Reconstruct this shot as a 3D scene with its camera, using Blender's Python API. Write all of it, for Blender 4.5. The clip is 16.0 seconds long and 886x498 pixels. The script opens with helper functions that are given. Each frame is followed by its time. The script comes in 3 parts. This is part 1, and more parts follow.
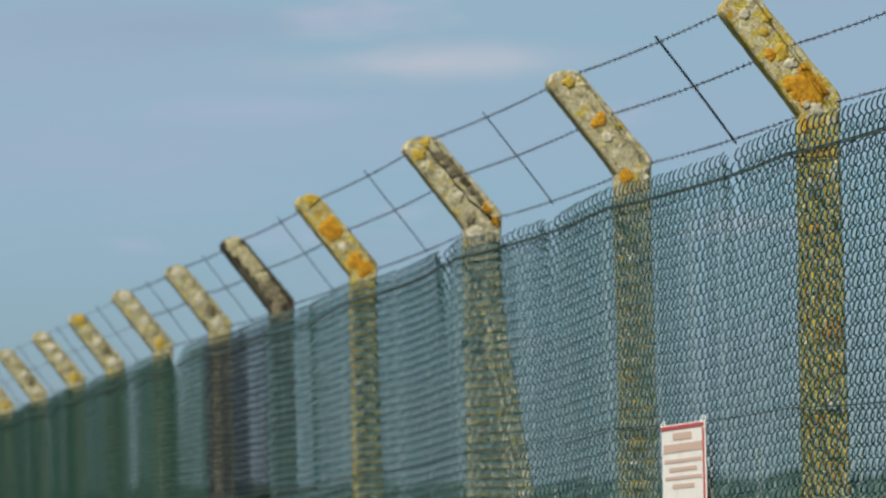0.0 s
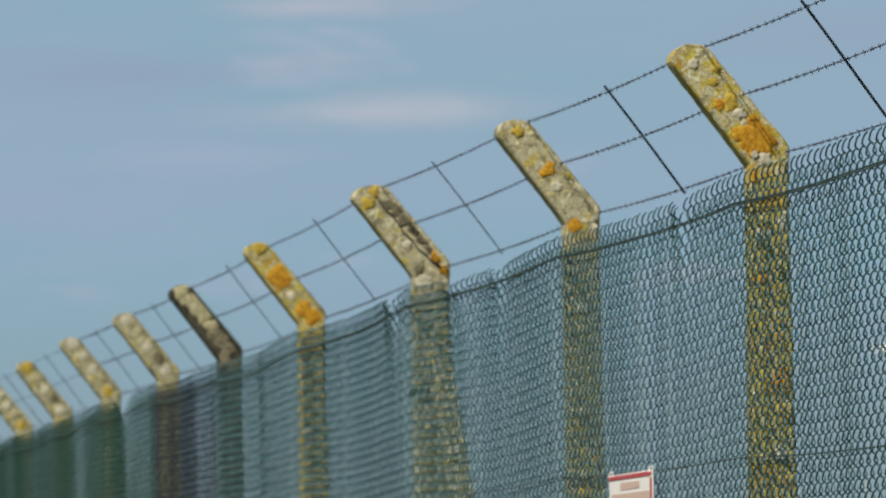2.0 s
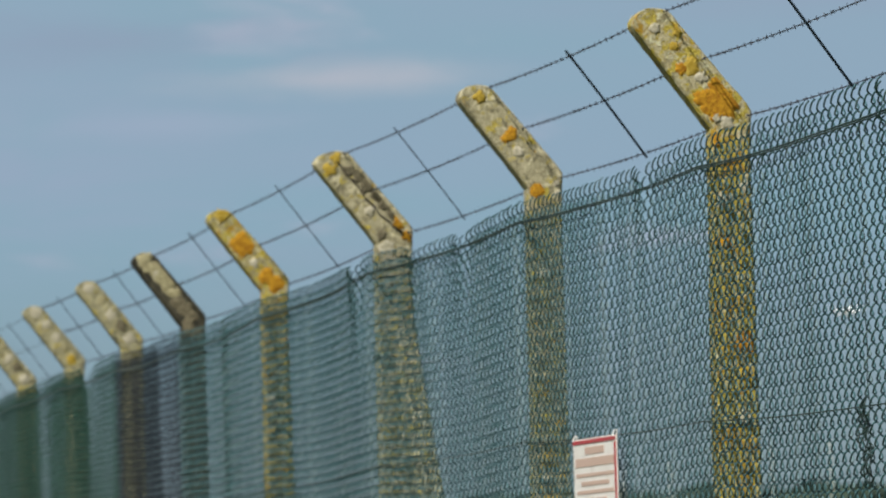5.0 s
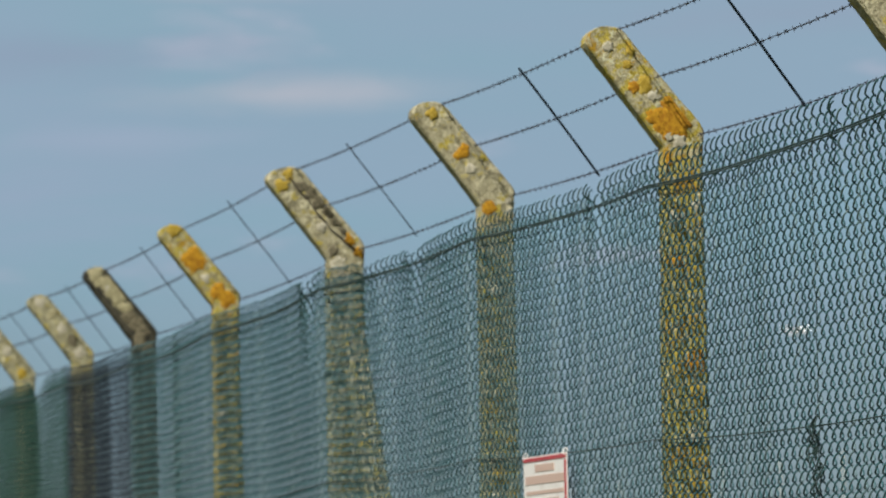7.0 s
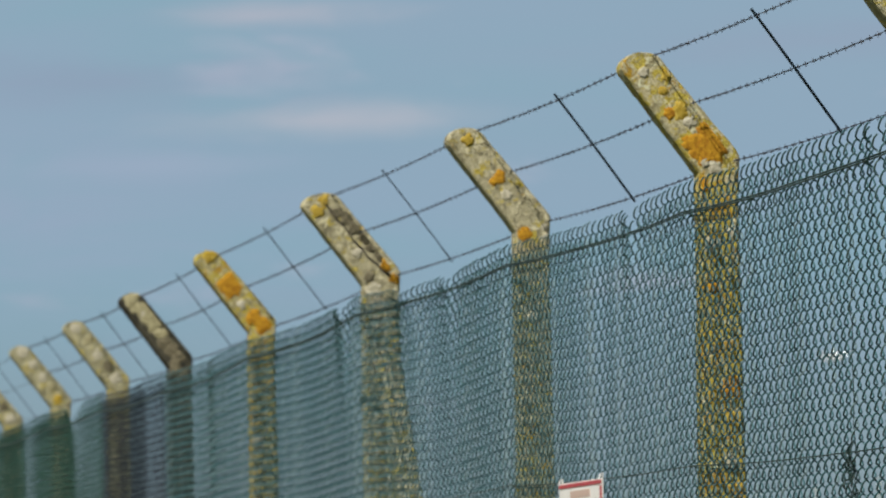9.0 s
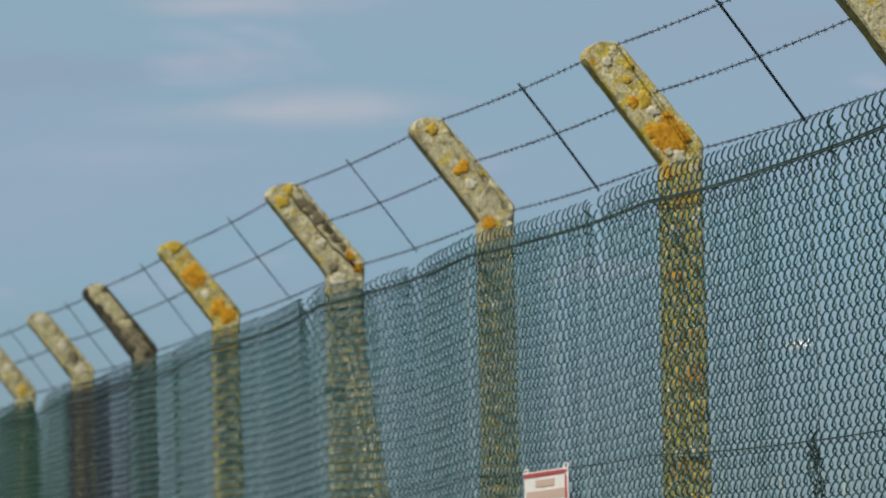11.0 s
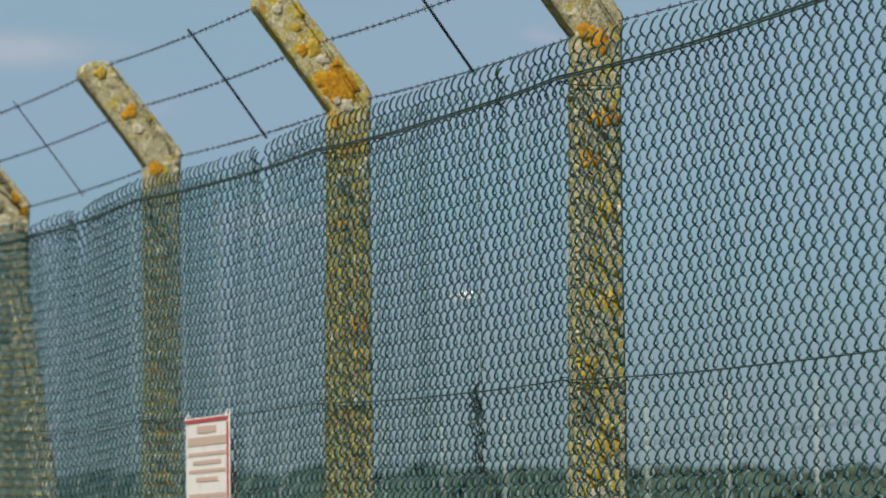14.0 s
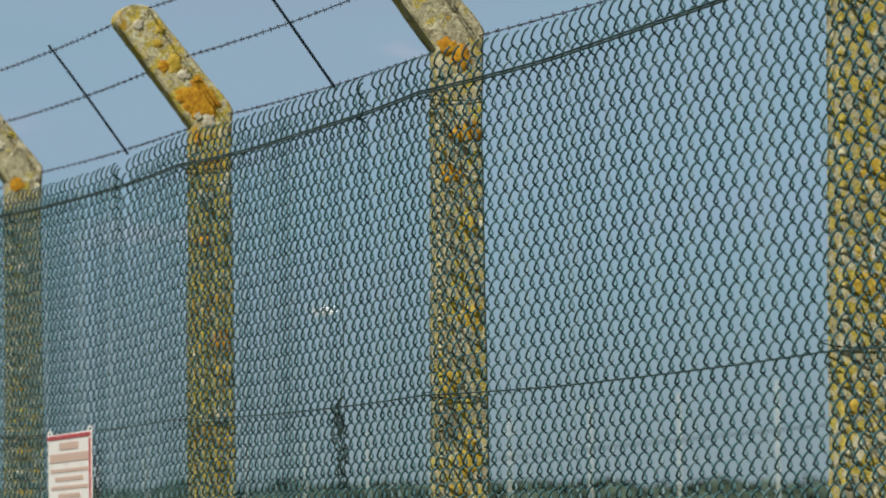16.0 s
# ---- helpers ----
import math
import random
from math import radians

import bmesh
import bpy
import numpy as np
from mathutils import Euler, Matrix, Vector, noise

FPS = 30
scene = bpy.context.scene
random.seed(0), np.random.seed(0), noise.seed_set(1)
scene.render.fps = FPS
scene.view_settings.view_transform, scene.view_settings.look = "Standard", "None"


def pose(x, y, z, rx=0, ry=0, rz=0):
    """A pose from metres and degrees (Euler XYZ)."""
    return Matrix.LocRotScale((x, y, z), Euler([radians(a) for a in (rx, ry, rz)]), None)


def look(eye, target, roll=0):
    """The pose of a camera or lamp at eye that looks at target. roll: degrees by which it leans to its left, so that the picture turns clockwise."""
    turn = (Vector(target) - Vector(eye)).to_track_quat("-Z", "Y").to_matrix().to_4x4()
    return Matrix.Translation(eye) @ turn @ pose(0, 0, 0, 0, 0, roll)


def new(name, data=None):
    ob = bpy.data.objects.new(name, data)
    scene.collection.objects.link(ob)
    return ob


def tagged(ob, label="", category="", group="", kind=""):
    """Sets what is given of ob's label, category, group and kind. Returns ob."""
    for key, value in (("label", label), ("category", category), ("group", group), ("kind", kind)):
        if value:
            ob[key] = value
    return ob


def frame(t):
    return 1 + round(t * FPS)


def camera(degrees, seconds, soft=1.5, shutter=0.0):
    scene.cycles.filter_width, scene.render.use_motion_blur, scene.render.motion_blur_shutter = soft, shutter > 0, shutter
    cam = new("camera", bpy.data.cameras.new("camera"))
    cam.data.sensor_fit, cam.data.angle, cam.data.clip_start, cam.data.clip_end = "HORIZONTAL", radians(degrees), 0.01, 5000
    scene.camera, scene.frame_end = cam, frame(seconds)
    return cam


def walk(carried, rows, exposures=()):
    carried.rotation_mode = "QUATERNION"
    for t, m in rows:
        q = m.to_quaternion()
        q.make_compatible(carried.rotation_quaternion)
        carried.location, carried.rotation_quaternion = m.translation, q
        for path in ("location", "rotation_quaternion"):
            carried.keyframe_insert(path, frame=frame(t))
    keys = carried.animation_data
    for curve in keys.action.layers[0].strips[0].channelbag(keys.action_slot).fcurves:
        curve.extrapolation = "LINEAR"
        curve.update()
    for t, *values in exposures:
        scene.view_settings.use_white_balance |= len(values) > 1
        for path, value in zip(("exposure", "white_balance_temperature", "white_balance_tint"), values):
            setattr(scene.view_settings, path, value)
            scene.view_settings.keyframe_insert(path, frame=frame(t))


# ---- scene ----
cam = camera(8.052, 16.0, soft=1.9)
cam.data.dof.use_dof, cam.data.dof.focus_distance, cam.data.dof.aperture_fstop = True, 14.6, 13.0
EYE = 1.5
# seconds, heading to the right of the fence line, tilt up, lean (degrees)
TURNS = [
    (0.0, 9.2, 3.27, 1.45), (0.5, 9.342, 3.327, 1.356), (1.0, 9.486, 3.513, 1.491), (1.5, 9.597, 3.722, 1.251),
    (2.0, 9.68, 3.704, 1.284), (2.5, 9.678, 3.559, 1.319), (3.0, 9.799, 3.612, 1.445), (3.5, 9.876, 3.541, 1.638),
    (4.0, 9.93, 3.583, 1.697), (4.2, 9.993, 3.516, 1.747), (6.3, 10.219, 3.364, 1.423), (6.5, 10.282, 3.433, 1.314),
    (7.0, 10.457, 3.524, 1.307), (7.5, 10.442, 3.574, 1.475), (8.0, 10.207, 3.504, 1.61), (8.5, 10.072, 3.67, 1.174),
    (8.7, 10.086, 3.772, 1.228), (10.8, 10.372, 3.731, 1.554), (11.0, 10.46, 3.666, 1.505), (11.5, 10.781, 3.614, 1.494),
    (12.0, 11.974, 3.52, 1.12), (12.5, 12.365, 3.405, 0.958), (13.0, 12.797, 3.244, 1.003), (13.5, 13.198, 3.219, 0.928),
    (14.0, 13.498, 3.136, 0.527), (14.5, 13.802, 3.187, 0.628), (15.0, 13.773, 3.174, 0.765), (15.5, 14.175, 3.38, 0.592),
    (16.0, 14.759, 3.259, 0.797),
]


def facing(yaw, pitch, lean):
    y, p = radians(yaw), radians(pitch)
    way = Vector((math.sin(y) * math.cos(p), math.cos(y) * math.cos(p), math.sin(p)))
    eye = Vector((0, 0, EYE))
    return look(eye, eye + 10 * way, -lean)


walk(cam, [(t, facing(a, b, c)) for t, a, b, c in TURNS], [(0.0, 0.08), (0.5, 0.06), (1.0, 0.02), (2.0, -0.03), (8.0, -0.08), (16.0, -0.06)])

# ---- light ----
SUN_AZ, SUN_EL = radians(227), radians(47)  # bearing from +y clockwise, height
world = bpy.data.worlds.new("sky")
scene.world = world
world.use_nodes = True
wn = world.node_tree
sky = wn.nodes.new("ShaderNodeTexSky")
sky.sky_type, sky.sun_disc = "NISHITA", False
sky.sun_elevation, sky.sun_rotation = SUN_EL, SUN_AZ
sky.air_density, sky.dust_density, sky.ozone_density = 1.2, 1.5, 1.0
wn.links.new(sky.outputs[0], wn.nodes["Background"].inputs[0])
wn.nodes["Background"].inputs[1].default_value = 0.033

sun = new("sun", bpy.data.lights.new("sun", "SUN"))
sun.data.energy, sun.data.angle, sun.data.color = 5.0, radians(0.6), (1.0, 0.95, 0.86)
to_sun = Vector((math.sin(SUN_AZ) * math.cos(SUN_EL), math.cos(SUN_AZ) * math.cos(SUN_EL), math.sin(SUN_EL)))
sun.matrix_world = look(60 * to_sun, (0, 0, 0))


# ---- materials ----
class Nodes:
    """A short way to write a node material."""

    def __init__(self, name, rough=0.8, metal=0.0):
        self.mat = bpy.data.materials.new(name)
        self.mat.use_nodes = True
        self.tree = self.mat.node_tree
        self.bsdf = self.tree.nodes["Principled BSDF"]
        self.bsdf.inputs["Roughness"].default_value = rough
        self.bsdf.inputs["Metallic"].default_value = metal
        self.coord = self.add("ShaderNodeTexCoord").outputs["Object"]

    def add(self, kind, **values):
        node = self.tree.nodes.new(kind)
        for key, value in values.items():
            node.inputs[key].default_value = value
        return node

    def link(self, a, b):
        self.tree.links.new(a, b)

    def shifted(self):
        """Object coordinates moved by a random amount for each object."""
        info = self.add("ShaderNodeObjectInfo")
        mul = self.add("ShaderNodeMath")
        mul.operation = "MULTIPLY"
        mul.inputs[1].default_value = 37.0
        self.link(info.outputs["Random"], mul.inputs[0])
        add = self.add("ShaderNodeVectorMath")
        self.link(self.coord, add.inputs[0])
        self.link(mul.outputs[0], add.inputs[1])
        self.coord = add.outputs[0]
        return self

    def noise(self, scale, detail=4.0, rough=0.55, distort=0.0, vector=None):
        node = self.add("ShaderNodeTexNoise", Scale=scale, Detail=detail, Roughness=rough, Distortion=distort)
        self.link(vector or self.coord, node.inputs["Vector"])
        return node.outputs["Fac"]

    def step(self, value, low, high):
        node = self.add("ShaderNodeMapRange")
        node.interpolation_type = "SMOOTHSTEP"
        node.inputs[1].default_value, node.inputs[2].default_value = low, high
        self.link(value, node.inputs[0])
        return node.outputs[0]

    def mix(self, fac, a, b):
        node = self.add("ShaderNodeMix")
        node.data_type = "RGBA"
        if isinstance(fac, float):
            node.inputs[0].default_value = fac
        else:
            self.link(fac, node.inputs[0])
        for value, socket in ((a, node.inputs[6]), (b, node.inputs[7])):
            if isinstance(value, tuple):
                socket.default_value = (*value, 1)
            else:
                self.link(value, socket)
        return node.outputs[2]

    def finish(self, colour, bump=None, strength=0.3, distance=0.004):
        if isinstance(colour, tuple):
            self.bsdf.inputs["Base Color"].default_value = (*colour, 1)
        else:
            self.link(colour, self.bsdf.inputs["Base Color"])
        if bump is not None:
            node = self.add("ShaderNodeBump", Strength=strength, Distance=distance)
            self.link(bump, node.inputs["Height"])
            self.link(node.outputs[0], self.bsdf.inputs["Normal"])
        return self.mat


def concrete(name, pale, dark, yellow, orange, stain=0.5, shaft=0.0):
    """Weathered concrete under crusts of lichen; yellow and orange: thresholds, lower covers more."""
    n = Nodes(name, 0.92)
    parts = n.add("ShaderNodeSeparateXYZ")
    n.link(n.coord, parts.inputs[0])
    below = n.step(parts.outputs["Z"], 3.26, 3.12)  # lichen is thicker under the elbow, where the arm drips
    n.shifted()

    def grown(scale, extra):
        node = n.add("ShaderNodeMath")
        node.operation = "MULTIPLY_ADD"
        node.inputs[1].default_value = extra
        n.link(below, node.inputs[0])
        n.link(n.noise(scale, 7, 0.7, 0.5), node.inputs[2])
        return node.outputs[0]

    fine, mid, broad = n.noise(190, 5, 0.7), n.noise(38, 7, 0.72, 0.4), n.noise(9, 5, 0.6)
    col = n.mix(n.step(fine, 0.34, 0.66), dark, pale)
    col = n.mix(n.step(mid, 0.5, 0.62), col, tuple(c * 0.72 for c in dark))
    col = n.mix(n.step(broad, stain, stain + 0.2), col, tuple(c * 0.6 for c in dark))
    col = n.mix(n.step(n.noise(30, 6, 0.68, 0.8), 0.54, 0.62), col, tuple(min(c * 1.12, 0.66) for c in pale))
    ochre = n.mix(n.step(fine, 0.4, 0.62), (0.35, 0.27, 0.035), (0.62, 0.52, 0.1))
    rust = n.mix(n.step(fine, 0.4, 0.62), (0.32, 0.185, 0.016), (0.58, 0.37, 0.03))
    col = n.mix(n.step(grown(27, shaft), yellow, yellow + 0.06), col, ochre)
    col = n.mix(n.step(grown(19, shaft * 0.7), orange, orange + 0.05), col, rust)
    col = n.mix(n.step(n.noise(62, 3, 0.6, 1.2), 0.655, 0.71), col, (0.06, 0.052, 0.036))  # weathered pits
    return n.finish(col, mid, 0.9, 0.01)


POST_MATS = {
    "bright": concrete("concrete_yellow_lichen", (0.66, 0.61, 0.4), (0.33, 0.29, 0.15), 0.49, 0.575, 0.57, 0.06),
    "thick": concrete("concrete_thick_lichen", (0.58, 0.53, 0.3), (0.26, 0.225, 0.1), 0.49, 0.56, 0.55, 0.03),
    "grey": concrete("concrete_grey", (0.6, 0.555, 0.37), (0.29, 0.265, 0.155), 0.55, 0.64, 0.52, 0.04),
    "olive": concrete("concrete_olive_lichen", (0.6, 0.57, 0.4), (0.3, 0.28, 0.17), 0.52, 0.66, 0.54, 0.04),
    "bare": concrete("concrete_bare_shaft", (0.53, 0.5, 0.32), (0.2, 0.19, 0.105), 0.54, 0.62, 0.53, -0.12),
    "dark": concrete("concrete_dark", (0.11, 0.102, 0.066), (0.036, 0.035, 0.025), 0.64, 0.75, 0.47),
}


CRACK = Nodes("dark_crack", 1.0).finish((0.05, 0.042, 0.03))


def lichen_mat(name, deep, light):
    n = Nodes(name, 0.95).shifted()
    f = n.noise(75, 6, 0.65, 0.5)
    col = n.mix(n.step(f, 0.35, 0.68), deep, light)
    return n.finish(col, f, 0.8, 0.005)


ORANGE = lichen_mat("orange_lichen", (0.34, 0.145, 0.004), (0.6, 0.33, 0.016))
YELLOW = lichen_mat("yellow_lichen", (0.34, 0.225, 0.014), (0.58, 0.43, 0.08))
WHITE = lichen_mat("white_crust", (0.36, 0.34, 0.24), (0.64, 0.6, 0.47))
OLIVE = lichen_mat("olive_lichen", (0.26, 0.235, 0.125), (0.5, 0.46, 0.28))
DARK_CRUST = lichen_mat("dark_crust", (0.09, 0.08, 0.048), (0.25, 0.22, 0.14))


def coated(name, a, b, rough=0.45):
    n = Nodes(name, rough)
    f = n.noise(6, 5, 0.6)
    return n.finish(n.mix(n.step(f, 0.35, 0.7), a, b))


def strand_coat(name, dull, pale, rough):
    """Plastic-coated wire; some strands, picked at random, are paler than others."""
    n = Nodes(name, rough)
    geo = n.add("ShaderNodeNewGeometry")
    col = n.mix(n.step(geo.outputs["Random Per Island"], 0.7, 1.0), dull, pale)
    return n.finish(n.mix(n.step(n.noise(6, 5, 0.6), 0.45, 0.7), col, tuple(c * 1.2 for c in dull)))


GREEN = strand_coat("green_coated_wire", (0.056, 0.138, 0.156), (0.19, 0.29, 0.31), 0.38)
DEEP_GREEN = strand_coat("deep_green_coated_wire", (0.022, 0.085, 0.066), (0.05, 0.12, 0.1), 0.5)
NAVY = coated("dark_coated_wire", (0.004, 0.014, 0.026), (0.01, 0.026, 0.042), 0.5)
TIE = coated("dark_tie_wire", (0.014, 0.036, 0.033), (0.034, 0.066, 0.062))
STEEL = Nodes("weathered_galvanised_wire", 0.6, 0.5)
STEEL = STEEL.finish(STEEL.mix(STEEL.step(STEEL.noise(60), 0.4, 0.65), (0.05, 0.06, 0.085), (0.12, 0.125, 0.15)))
SIGN_WHITE = Nodes("sign_white_enamel", 0.4)
SIGN_WHITE = SIGN_WHITE.finish(SIGN_WHITE.mix(SIGN_WHITE.step(SIGN_WHITE.noise(14), 0.45, 0.75), (0.86, 0.84, 0.81), (0.76, 0.73, 0.69)))
SIGN_RED = Nodes("sign_red_enamel", 0.4)
SIGN_RED = SIGN_RED.finish(SIGN_RED.mix(SIGN_RED.step(SIGN_RED.noise(20), 0.4, 0.7), (0.5, 0.04, 0.05), (0.4, 0.07, 0.07)))
SIGN_TEXT = Nodes("sign_faded_print", 0.5).finish((0.6, 0.44, 0.37))
PALE = Nodes("pale_painted_steel", 0.5)
PALE = PALE.finish(PALE.mix(PALE.step(PALE.noise(5), 0.4, 0.7), (0.56, 0.62, 0.59), (0.44, 0.5, 0.48)))
GRASS = Nodes("rough_grass", 0.95)
GRASS = GRASS.finish(GRASS.mix(GRASS.step(GRASS.noise(0.35, 8, 0.7), 0.35, 0.65), (0.05, 0.075, 0.025), (0.12, 0.12, 0.05)), GRASS.noise(14, 6, 0.7), 0.6, 0.05)
LEAF = Nodes("woodland_leaves", 0.8)
LEAF = LEAF.finish(LEAF.mix(LEAF.step(LEAF.noise(0.12, 4, 0.6), 0.4, 0.62), (0.05, 0.085, 0.06), (0.062, 0.095, 0.064)))
BARK = Nodes("bark", 0.9)
BARK = BARK.finish(BARK.mix(BARK.step(BARK.noise(3), 0.4, 0.6), (0.05, 0.04, 0.03), (0.1, 0.08, 0.06)))
PLANE_WHITE = Nodes("aircraft_white_paint", 0.3).finish((0.85, 0.85, 0.86))
PLANE_GLASS = Nodes("aircraft_dark_glass", 0.1).finish((0.03, 0.035, 0.04))


# ---- mesh helpers ----
def mesh_of(name, verts, faces, material, smooth=False):
    me = bpy.data.meshes.new(name)
    me.from_pydata([tuple(v) for v in verts], [], [tuple(f) for f in faces])
    me.materials.append(material)
    me.validate()
    if smooth:
        me.polygons.foreach_set("use_smooth", [True] * len(me.polygons))
    me.update()
    return me


def quads_mesh(name, verts, faces, material):
    """A mesh from arrays of corners and four-cornered faces."""
    me = bpy.data.meshes.new(name)
    me.vertices.add(len(verts))
    me.vertices.foreach_set("co", np.ascontiguousarray(verts, dtype=np.float32).ravel())
    me.loops.add(faces.size)
    me.loops.foreach_set("vertex_index", np.ascontiguousarray(faces, dtype=np.int32).ravel())
    me.polygons.add(len(faces))
    me.polygons.foreach_set("loop_start", np.arange(0, faces.size, 4, dtype=np.int32))
    me.polygons.foreach_set("use_smooth", np.ones(len(faces), dtype=bool))
    me.materials.append(material)
    me.update(calc_edges=True)
    return me


def part(name, me, parent, label=""):
    ob = new(name, me)
    ob.parent = parent
    return tagged(ob, label)


def tubes(paths, radius, sides=3):
    """Corners and faces of round wires along paths: an array (wires, points, 3)."""
    paths = np.asarray(paths, dtype=float)
    w, p, _ = paths.shape
    along = np.gradient(paths, axis=1)
    along /= np.linalg.norm(along, axis=2, keepdims=True) + 1e-12
    ref = np.where(np.abs(along[..., :1]) < 0.8, np.array([1.0, 0, 0]), np.array([0, 1.0, 0]))
    a = np.cross(along, ref)
    a /= np.linalg.norm(a, axis=2, keepdims=True)
    b = np.cross(along, a)
    turn = np.arange(sides) * 2 * np.pi / sides
    ring = paths[:, :, None] + radius * (a[:, :, None] * np.cos(turn)[:, None] + b[:, :, None] * np.sin(turn)[:, None])
    ids = np.arange(w * p * sides).reshape(w, p, sides)
    nxt = np.roll(ids, -1, axis=2)
    faces = np.stack([ids[:, :-1], nxt[:, :-1], nxt[:, 1:], ids[:, 1:]], axis=-1).reshape(-1, 4)
    return ring.reshape(-1, 3), faces


def wire_mesh(name, paths, radius, material, sides=4):
    v, f = tubes(paths, radius, sides)
    return quads_mesh(name, v, f, material)


def box_verts(x0, x1, y0, y1, z0, z1):
    v = [(x, y, z) for x in (x0, x1) for y in (y0, y1) for z in (z0, z1)]
    return v, [(0, 1, 3, 2), (4, 6, 7, 5), (0, 4, 5, 1), (2, 3, 7, 6), (0, 2, 6, 4), (1, 5, 7, 3)]


def bevelled_box(name, x0, x1, y0, y1, z0, z1, material, bevel=0.002):
    bm = bmesh.new()
    v, f = box_verts(x0, x1, y0, y1, z0, z1)
    vs = [bm.verts.new(p) for p in v]
    for q in f:
        bm.faces.new([vs[i] for i in q])
    bmesh.ops.recalc_face_normals(bm, faces=bm.faces)
    bmesh.ops.bevel(bm, geom=bm.edges[:], offset=bevel, segments=1, affect="EDGES")
    me = bpy.data.meshes.new(name)
    bm.to_mesh(me)
    bm.free()
    me.materials.append(material)
    return me


# ---- the ground and the sky behind ----
def make_ground():
    n, half = 60, 4500.0
    g = np.sign(np.linspace(-1, 1, n)) * np.abs(np.linspace(-1, 1, n)) ** 3 * half
    verts = [(x, y, 0.0) for y in g for x in g]
    faces = [(j * n + i, j * n + i + 1, (j + 1) * n + i + 1, (j + 1) * n + i) for j in range(n - 1) for i in range(n - 1)]
    ob = new("ground", mesh_of("ground", verts, faces, GRASS))
    tagged(ob, "rough green grassland stretching to the horizon", "ground", kind="structure")


make_ground()


def make_sky():
    """A far curved sheet of pale blue sky with thin lilac-grey cloud."""
    n = Nodes("cloudy_sky", 1.0)
    mapping = n.add("ShaderNodeMapping")
    mapping.inputs["Scale"].default_value = (1 / 620, 1 / 620, 1 / 150)
    n.link(n.coord, mapping.inputs[0])
    v = mapping.outputs[0]
    big, small = n.noise(1.15, 6, 0.5, 0.3, v), n.noise(3.2, 6, 0.55, 0.2, v)
    col = n.mix(n.step(big, 0.42, 0.62), (0.254, 0.402, 0.5), (0.276, 0.394, 0.508))
    col = n.mix(n.step(small, 0.6, 0.78), col, (0.4, 0.45, 0.56))
    low = n.add("ShaderNodeSeparateXYZ")
    n.link(n.coord, low.inputs[0])
    col = n.mix(n.step(low.outputs["Z"], 300.0, 60.0), col, (0.248, 0.326, 0.362))
    r = 4200.0
    # single cloud banks: bearing, height (degrees), half length, half depth (metres), colour
    for az_c, el_c, half, deep, tint in ((9.1, 4.98, 120, 13, (0.44, 0.475, 0.55)), (8.6, 5.95, 75, 11, (0.43, 0.46, 0.545)), (6.9, 5.35, 150, 22, (0.275, 0.355, 0.475)),
                                         (13.5, 5.6, 140, 16, (0.29, 0.37, 0.49)), (7.4, 4.6, 110, 10, (0.34, 0.425, 0.55)), (5.9, 4.2, 210, 75, (0.3, 0.395, 0.52))):
        a, e = radians(az_c), radians(el_c)
        here = n.add("ShaderNodeMapping")
        here.vector_type = "TEXTURE"
        here.inputs["Location"].default_value = (r * math.sin(a) * math.cos(e), r * math.cos(a) * math.cos(e), r * math.sin(e))
        here.inputs["Rotation"].default_value = (0, 0, -a)
        here.inputs["Scale"].default_value = (half, 400, deep)
        n.link(n.coord, here.inputs[0])
        size = n.add("ShaderNodeVectorMath")
        size.operation = "LENGTH"
        n.link(here.outputs[0], size.inputs[0])
        rag = n.add("ShaderNodeMath")
        rag.operation = "MULTIPLY_ADD"
        rag.inputs[1].default_value = 2.0
        n.link(n.noise(5.5, 5, 0.6, 0.3, v), rag.inputs[0])
        n.link(size.outputs["Value"], rag.inputs[2])
        col = n.mix(n.step(rag.outputs[0], 2.4, 0.5), col, tint)
    n.tree.nodes.remove(n.bsdf)
    glow = n.add("ShaderNodeEmission", Strength=1.05)
    n.link(col, glow.inputs[0])
    n.link(glow.outputs[0], n.tree.nodes["Material Output"].inputs[0])
    verts, faces = [], []
    az, el = np.radians(np.linspace(-25, 45, 61)), np.radians(np.linspace(-0.5, 20, 25))
    for e in el:
        for a in az:
            verts.append((r * math.sin(a) * math.cos(e), r * math.cos(a) * math.cos(e), r * math.sin(e)))
    for j in range(24):
        for i in range(60):
            k = j * 61 + i
            faces.append((k, k + 1, k + 62, k + 61))
    ob = new("backdrop", mesh_of("backdrop", verts, faces, n.mat, True))
    tagged(ob, "pale blue sky with thin lilac-grey cloud", "sky", kind="structure")


make_sky()


